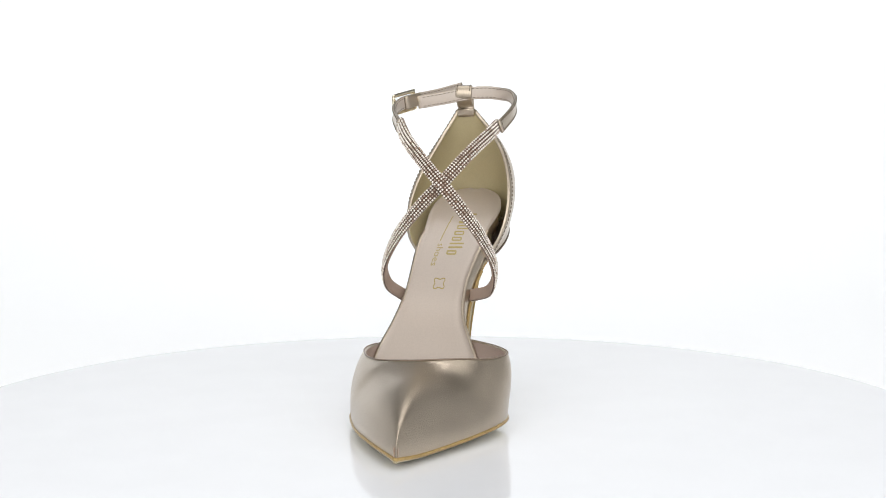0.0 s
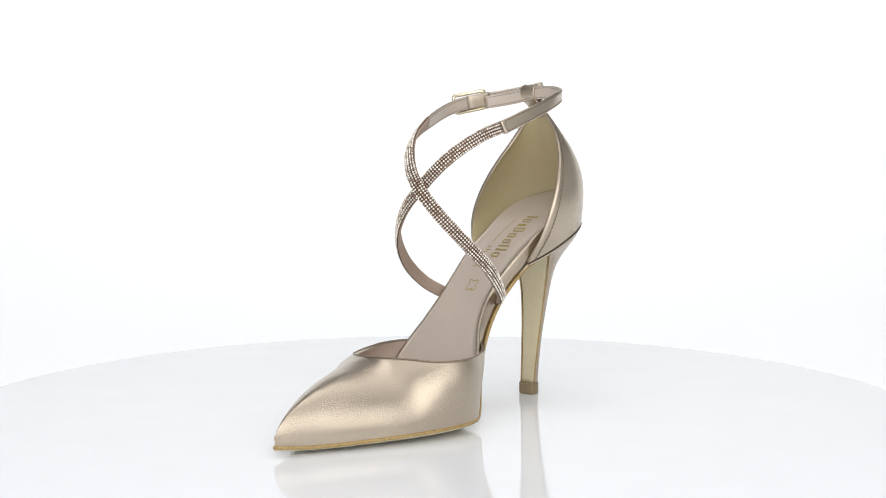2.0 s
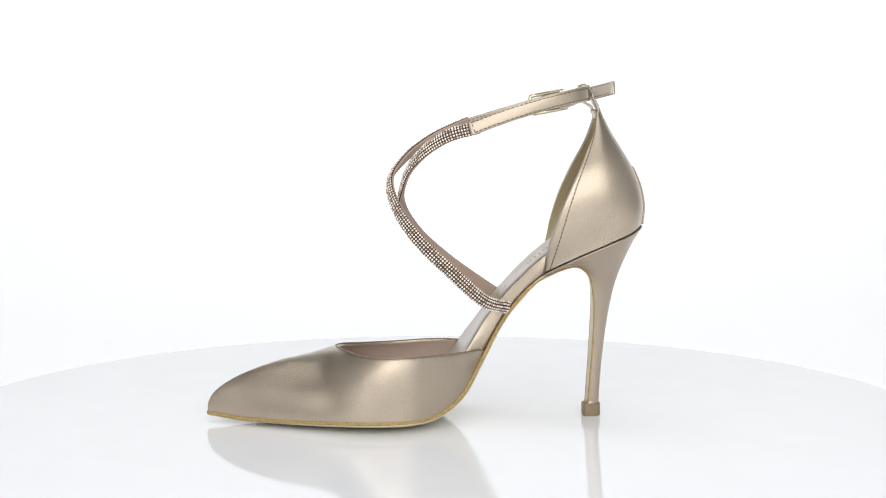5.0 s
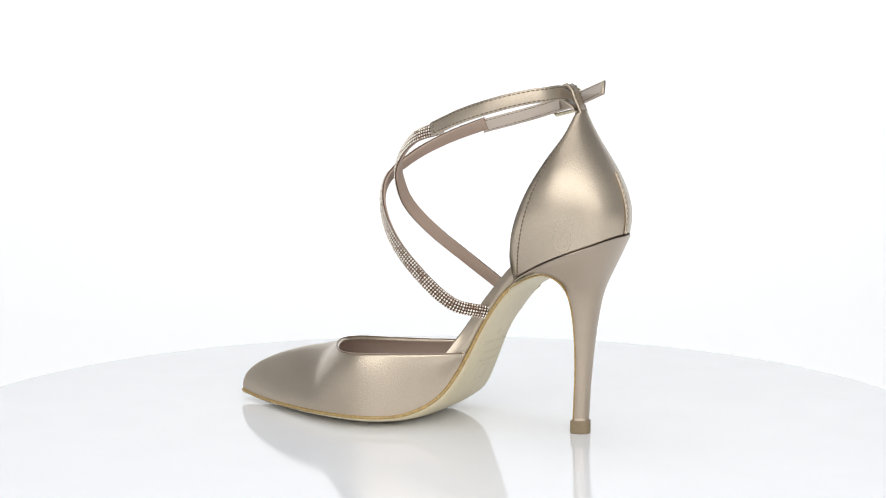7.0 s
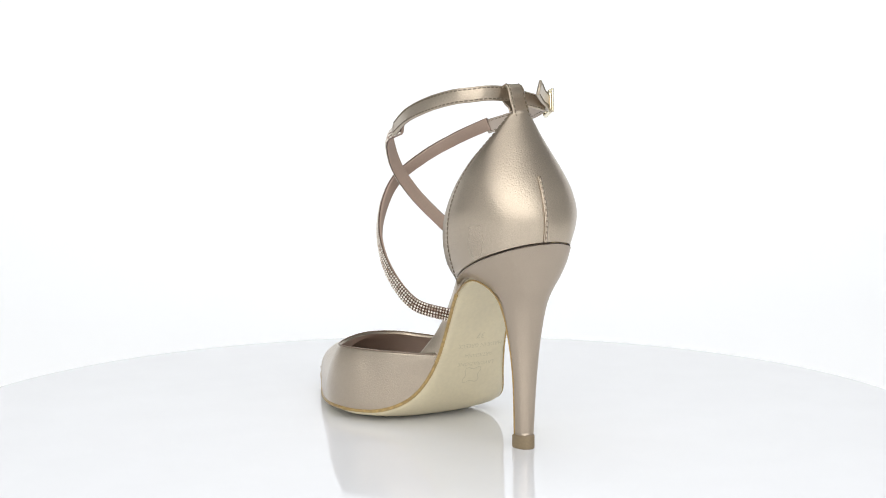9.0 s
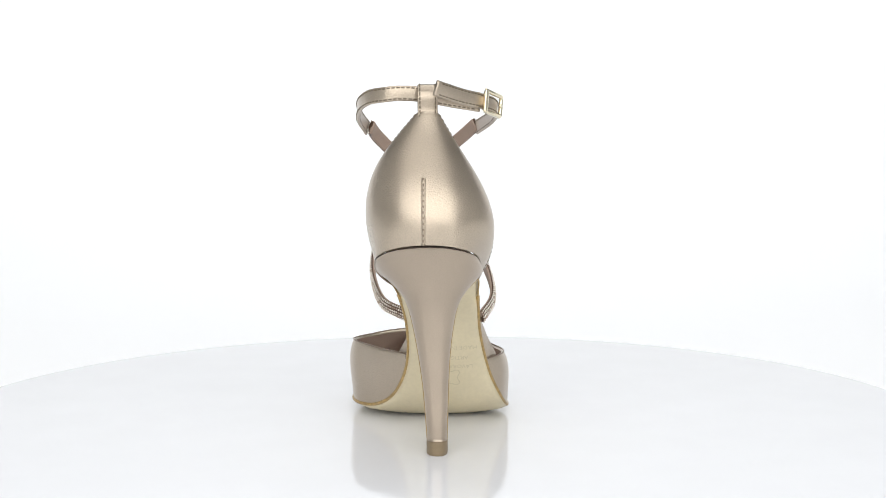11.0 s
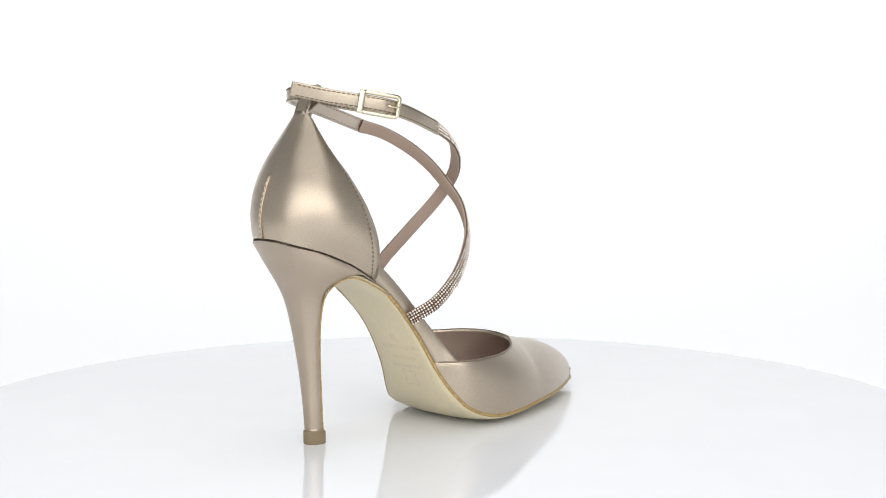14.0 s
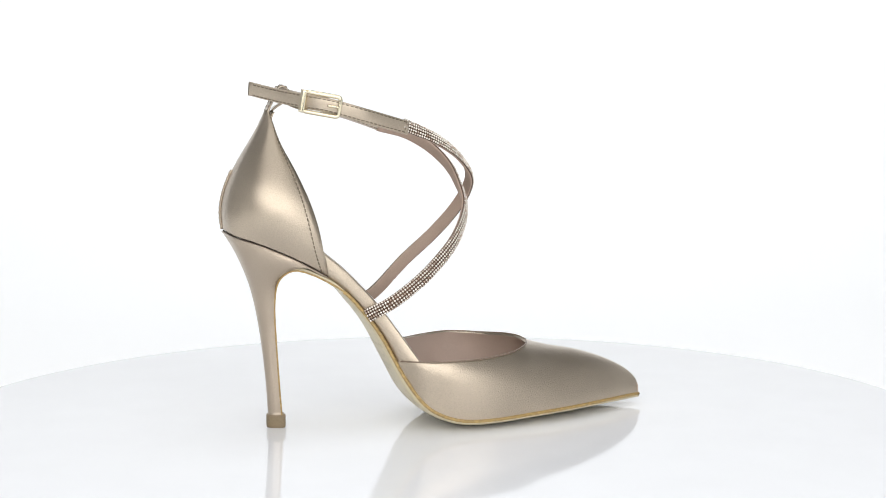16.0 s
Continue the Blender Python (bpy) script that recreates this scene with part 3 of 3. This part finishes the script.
def crystal_strap(shoe, path, lift, label):
    nrm = foot_axis_normal(path)
    nrm = unit(relax(nrm, 10))
    path = path + nrm * lift[:, None]
    v, f, tan, n, side = ribbon(path, nrm, 6.6, 1.5)
    strap = mesh_object("crystal_strap", v * 0.001, f, BACKING, shoe, label)
    v, f, *_ = ribbon(path + n * 0.75, nrm, 6.8, 1.3, 0.55)
    mesh_object("setting_band", v * 0.001, f, CUP, strap, "brown band that holds the crystals")
    total = np.linalg.norm(np.diff(path, axis=0), axis=1).sum()
    count = int(total / 1.46)
    q = resample(np.concatenate([path, n, side, tan], 1), count)
    rng = random.Random(7)
    pieces = []
    for row in q:
        for k in range(5):
            ang = (k - 2) * 0.43
            c = row[:3] + row[6:9] * 3.75 * math.sin(ang) * 1.06 + row[3:6] * (-0.15 + 2.15 * math.cos(ang))
            nn = unit(row[3:6] * math.cos(ang * 1.1) + row[6:9] * math.sin(ang * 1.1))
            tw = rng.uniform(0, 1)
            tilt = np.array([rng.uniform(-0.12, 0.12) for _ in range(3)])
            nn = unit(nn + tilt)
            s1 = unit(row[6:9] - nn * (row[6:9] @ nn))
            s2 = np.cross(nn, s1)
            ring = []
            for rr, hh, m in ((0.60, -0.25, 6), (0.55, 0.14, 6), (0.28, 0.46, 6)):
                for j in range(m):
                    an = 2 * math.pi * (j + tw) / m
                    ring.append(c + rr * (math.cos(an) * s1 + math.sin(an) * s2) + hh * nn)
            fc = [(i * 6 + j, i * 6 + (j + 1) % 6, (i + 1) * 6 + (j + 1) % 6, (i + 1) * 6 + j) for i in range(2) for j in range(6)]
            fc.append((12, 13, 14, 15, 16, 17))
            pieces.append((np.array(ring), fc))
    v, f = joined(pieces)
    mesh_object("rhinestone_field", v * 0.001, f, CRYSTAL, strap, "rows of clear rhinestones", smooth=False, kind="stuff")
    return strap


def leather_strap(shoe, name, path, width, label, nrm=None, taper=True, stitched=True):
    if nrm is None:
        nrm = unit(path - np.array([-48, 3, 168.0])) * (1, 1, 0.0)
        nrm = unit(relax(nrm, 6))
    v, f, tan, n, side = ribbon(path, nrm, width, 1.5, 0.12)
    strap = mesh_object(name, v * 0.001, f, LEATHER, shoe, label)
    v, f, *_ = ribbon(path[1:-1] - n[1:-1] * 0.72, nrm[1:-1], width - 0.6, 0.3)
    mesh_object("strap_lining", v * 0.001, f, SOCK, strap, "pale pink beige strap lining")
    if stitched:
        pieces = [stitches(path[2:-2] + side[2:-2] * s * (width / 2 - 1.0) + n[2:-2] * 0.80, n[2:-2], 1.55, 0.85, 0.34, 0.06) for s in (1, -1)]
        pieces += [stitches(np.linspace(path[2] + side[2] * (width / 2 - 1.0) + n[2] * 0.78, path[2] - side[2] * (width / 2 - 1.0) + n[2] * 0.78, 10), np.tile(n[2], (10, 1)), 1.5, 0.75, 0.27, 0.06)]
        pieces += [stitches(path[2:-2] + side[2:-2] * s * (width / 2 - 1.1) - n[2:-2] * 0.9, -n[2:-2], 1.5, 0.9, 0.2, 0.05) for s in (1, -1)]
        v, f = joined(pieces)
        mesh_object("strap_stitching", v * 0.001, f, THREAD, strap, kind="stuff")
    return strap, n, side, tan


def build_straps(shoe):
    s = np.linspace(0, 1, 150)
    over = 1.5 * np.exp(-((s - 0.37) / 0.07) ** 2)
    under = -1.1 * np.exp(-((s - 0.37) / 0.07) ** 2)
    crystal_strap(shoe, STRAP_P, under, "slim strap set with rhinestones, crossing under the other")
    crystal_strap(shoe, STRAP_Q, over, "slim strap set with rhinestones, crossing over the other")
    leather_strap(shoe, "ankle_strap", STRAP_ANKLE, 7.4, "champagne leather ankle strap with stitched edges")
    tail, n, side, tan = leather_strap(shoe, "buckle_strap", STRAP_TAIL, 7.4, "champagne leather strap end with punched holes")
    # punched holes: flat dark discs painted for the shade inside
    for k in (26, 37, 45, 56):
        c = STRAP_TAIL[k] + n[k] * 0.82
        ring = [c + 0.75 * (math.cos(a) * tan[k] + math.sin(a) * side[k]) for a in np.linspace(0, 2 * math.pi, 12, endpoint=False)]
        mesh_object("punched_hole_shade", np.array(ring) * 0.001, [tuple(range(12))], DARK, tail)
    # buckle
    k = 48
    c, t0, s0, n0 = STRAP_TAIL[k] + n[k] * 0.9, tan[k], side[k], n[k]
    if s0[2] < 0:
        s0 = -s0

    def arc(x):
        return 0.7 - 0.012 * x * x

    path = []
    for cx, cy, a0 in ((6.6, 3.5, 0), (-9.2, 3.5, 90), (-9.2, -3.5, 180), (6.6, -3.5, 270)):
        for j in range(5):
            a = radians(a0 + 22.5 * j)
            x = cx + 1.5 * math.cos(a)
            path.append(c + t0 * x + s0 * (cy + 1.5 * math.sin(a)) + n0 * arc(x))
    v, f = tube(np.array(path), 1.1, 10, closed=True)
    buckle = mesh_object("buckle", v * 0.001, f, GOLD, shoe, "small rectangular polished gold buckle")
    q = np.array([c + t0 * 8.6 + s0 * y + n0 * 0.9 for y in np.linspace(-5.8, 5.8, 12)])
    v, f, *_ = ribbon(q, np.tile(n0, (12, 1)), 3.2, 1.3, 0.1)
    mesh_object("bar", v * 0.001, f, GOLD, buckle, "flat gold keeper bar")
    q = np.array([c + t0 * x - n0 * h for x, h in ((-3, 2.7), (0, 2.75), (3, 2.7), (6, 2.6), (9, 2.5), (11, 2.2))])
    v, f, *_ = ribbon(q, np.tile(n0, (6, 1)), 7.6, 1.4)
    mesh_object("buckle_tab", v * 0.001, f, LEATHER, buckle, "folded leather tab behind the buckle")
    q = np.array([c + t0 * x + n0 * (arc(x) + 0.6 + (0.5 if x > -9 else 0)) for x in np.linspace(-10.6, -5.0, 8)])
    v, f = tube(q, 0.7, 8)
    mesh_object("prong", v * 0.001, f, GOLD, buckle)
    # loop at the back that carries the ankle strap
    path = []
    for x, z in ((-89.6, 160), (-87.6, 166), (-85.2, 171), (-83.4, 175.6), (-80.6, 177.7), (-78.1, 176.1), (-77.7, 172), (-80.6, 169), (-84.6, 166.2), (-87.2, 160.5)):
        path.append((x, 2.6 + (x + 80) * 0.02, z))
    path = spline(path, 50)
    nrm = unit(path - np.array([-82, 2.6, 171.5]))
    v, f, tan, n, side = ribbon(path, nrm, 9.6, 1.1, 0.1)
    loop = mesh_object("strap_loop", v * 0.001, f, LEATHER, shoe, "leather loop at the top of the heel cup")
    pieces = [stitches(path[:30] + side[:30] * s * 3.7 + n[:30] * 0.6, n[:30], 1.5, 0.75, 0.33, 0.05) for s in (1, -1)]
    v, f = joined(pieces)
    mesh_object("loop_stitching", v * 0.001, f, THREAD, loop, kind="stuff")


# ---------------------------------------------------------------- prints and stamps
def outline_strip(points, width, place, lift):
    """A closed thin line on a surface; place maps flat coordinates onto it."""
    p = np.asarray(points, float)
    d = unit(np.roll(p, -1, 0) - np.roll(p, 1, 0))
    nrm = np.stack([-d[:, 1], d[:, 0]], 1)
    verts = [place(*q, lift) for q in p + nrm * width / 2] + [place(*q, lift) for q in p - nrm * width / 2]
    n = len(p)
    return np.array(verts), [(j, (j + 1) % n, n + (j + 1) % n, n + j) for j in range(n)]


def hide_outline(size):
    """The four-lobed outline of a tanned hide."""
    out = []
    for a in np.linspace(0, 2 * math.pi, 72, endpoint=False):
        r = 1 + 0.22 * abs(math.cos(2 * (a - math.pi / 4))) ** 3 - 0.10 * abs(math.cos(2 * a)) ** 6 + 0.05 * math.cos(12 * a) * abs(math.cos(2 * (a - math.pi / 4)))
        sq = 1 / max(abs(math.cos(a)), abs(math.sin(a))) ** 0.7
        out.append((size / 2 * 0.82 * r * sq * math.cos(a), size / 2 * 0.82 * r * sq * math.sin(a)))
    return out


def build_prints(bed, sole):
    g, mid, up, sock = bed
    order = np.argsort(mid[:, 0])

    def on_bed(x, y, lift):
        i = np.interp(x, mid[order, 0], order.astype(float))
        i0 = int(min(max(i, 0), len(mid) - 2))
        w = i - i0
        row = g[i0] * (1 - w) + g[i0 + 1] * w
        u = up[i0] * (1 - w) + up[i0 + 1] * w
        o = np.argsort(row[:, 1])
        return np.array([np.interp(y, row[o, 1], row[o, 0]), y, np.interp(y, row[o, 1], row[o, 2])]) + u * lift

    # a maker's print as plain upright blocks with an underline, and the small word beside it
    lean = -0.19
    tall, low = (1.2, 9.6), (1.2, 7.0)
    blocks = [(1.3, tall), (2.7, low), (1.7, low), (2.7, tall), (2.7, low), (2.5, low), (1.0, tall), (1.0, tall), (2.4, low)]
    x0 = -79.0
    for wide, (y0, y1) in blocks:
        base = 0.2 + (x0 + 75) * lean
        outline = []
        for cx, cy, a0 in ((wide - 0.45, y1 - 0.45, 0), (0.45, y1 - 0.45, 90), (0.45, y0 + 0.45, 180), (wide - 0.45, y0 + 0.45, 270)):
            outline += [(x0 + cx + 0.45 * math.cos(radians(a0 + k)), base + cy + 0.45 * math.sin(radians(a0 + k))) for k in (0, 30, 60, 90)]
        if wide > 2:
            v, f = outline_strip([(x0 + wide / 2 + (x - x0 - wide / 2) * 0.72, base + (y0 + y1) / 2 + (y - base - (y0 + y1) / 2) * 0.86) for x, y in outline], 0.85, on_bed, 0.1)
        else:
            v, f = np.array([on_bed(x, y, 0.1) for x, y in outline]), [tuple(range(len(outline)))]
        mesh_object("foil_print", v * 0.001, f, FOIL, sock)
        x0 += wide + 1.25
    v = np.array([on_bed(-76.2 + 17.2 * w, -3.4 - 4.2 * w + off, 0.1) for w in np.linspace(0, 1, 14) for off in (-0.3, 0.3)])
    mesh_object("foil_underline", v * 0.001, grid_faces(14, 2), FOIL, sock)
    font = bpy.data.curves.new("print", "FONT")
    font.body, font.size, font.resolution_u = "shoes", 5.4, 2
    tmp = bpy.data.objects.new("print", font)
    me = tmp.to_mesh()
    v = [on_bed(-57.4 + q.co.x, -8.4 - 0.19 * q.co.x + q.co.y, 0.1) for q in me.vertices]
    mesh_object("foil_word", np.array(v) * 0.001, [tuple(p.vertices) for p in me.polygons], FOIL, sock, smooth=False)
    tmp.to_mesh_clear()
    bpy.data.objects.remove(tmp)
    pts = [(-37.2 + 0.72 * a, -4.0 + b) for a, b in hide_outline(6.6)]
    v, f = outline_strip(pts, 0.5, on_bed, 0.1)
    mesh_object("foil_hide_mark", v * 0.001, f, FOIL, sock)

    # stamping under the waist: flat shapes, groove shade painted as darker cream
    sg, down, ea, eb, outsole = sole
    line = sg[:, 9]
    run = np.concatenate([[0], np.cumsum(np.linalg.norm(np.diff(line, axis=0), axis=1))])
    waist = [i for i in range(len(line)) if line[i, 2] < 75 and i < 90]

    def arc_at(x):
        xs = line[waist, 0]
        o = np.argsort(xs)
        return np.interp(x, xs[o], run[waist][o])

    def on_sole(y, s, lift):
        i = np.interp(s, run, np.arange(len(run)))
        i0 = int(min(max(i, 0), len(run) - 2))
        w = i - i0
        row = sg[i0] * (1 - w) + sg[i0 + 1] * w
        o = np.argsort(row[:, 1])
        return np.array([np.interp(y, row[o, 1], row[o, 0]), y, np.interp(y, row[o, 1], row[o, 2])]) + down[i0] * lift

    for body, x, y, size in (("37", -36.6, -7.4, 5.2), ("MADE IN GREECE", -33.6, -9.2, 3.5), ("ARTIGIANA", -30.8, -9.6, 3.3), ("LAVORAZIONE", -28.4, -9.4, 3.3)):
        font = bpy.data.curves.new("stamp", "FONT")
        font.body, font.size, font.align_x, font.align_y, font.resolution_u = body, size, "CENTER", "CENTER", 2
        tmp = bpy.data.objects.new("stamp", font)
        me = tmp.to_mesh()
        s0 = arc_at(x)
        verts = [on_sole(y + q.co.x, s0 - q.co.y, 0.06) for q in me.vertices]
        faces = [tuple(p.vertices) for p in me.polygons]
        mesh_object("stamped_line", np.array(verts) * 0.001, faces, STAMP, outsole, smooth=False)
        tmp.to_mesh_clear()
        bpy.data.objects.remove(tmp)
    s0 = arc_at(-25.0)
    pts = [(-8.8 + a, s0 + b) for a, b in hide_outline(10.5)]
    v, f = outline_strip(pts, 0.42, on_sole, 0.06)
    mesh_object("stamped_hide_mark", v * 0.001, f, STAMP, outsole)


def build_shoe():
    shoe = new("high_heel_shoe")
    tagged(shoe, "champagne metallic stiletto pump with crossed rhinestone straps on the turntable", "shoe")
    build_vamp(shoe)
    cup, _ = build_quarter(shoe)
    bed = build_footbed(shoe)
    ea, eb = build_heel(shoe, cup[0])
    sole = build_sole(shoe, ea, eb)
    build_straps(shoe)
    build_prints(bed, sole)
    return shoe


build_studio()
turntable = build_turntable()
shoe = build_shoe()


def motions():
    rows = [(t, -101.58 - 15.2944 * t) for t in np.arange(0, 16.01, 0.5)]
    walk(shoe, [(t, pose(0, 0, 0, 0, 0, a)) for t, a in rows])
    walk(turntable, [(t, pose(0, 0, -0.0013, 0, 0, a)) for t, a in rows])


motions()
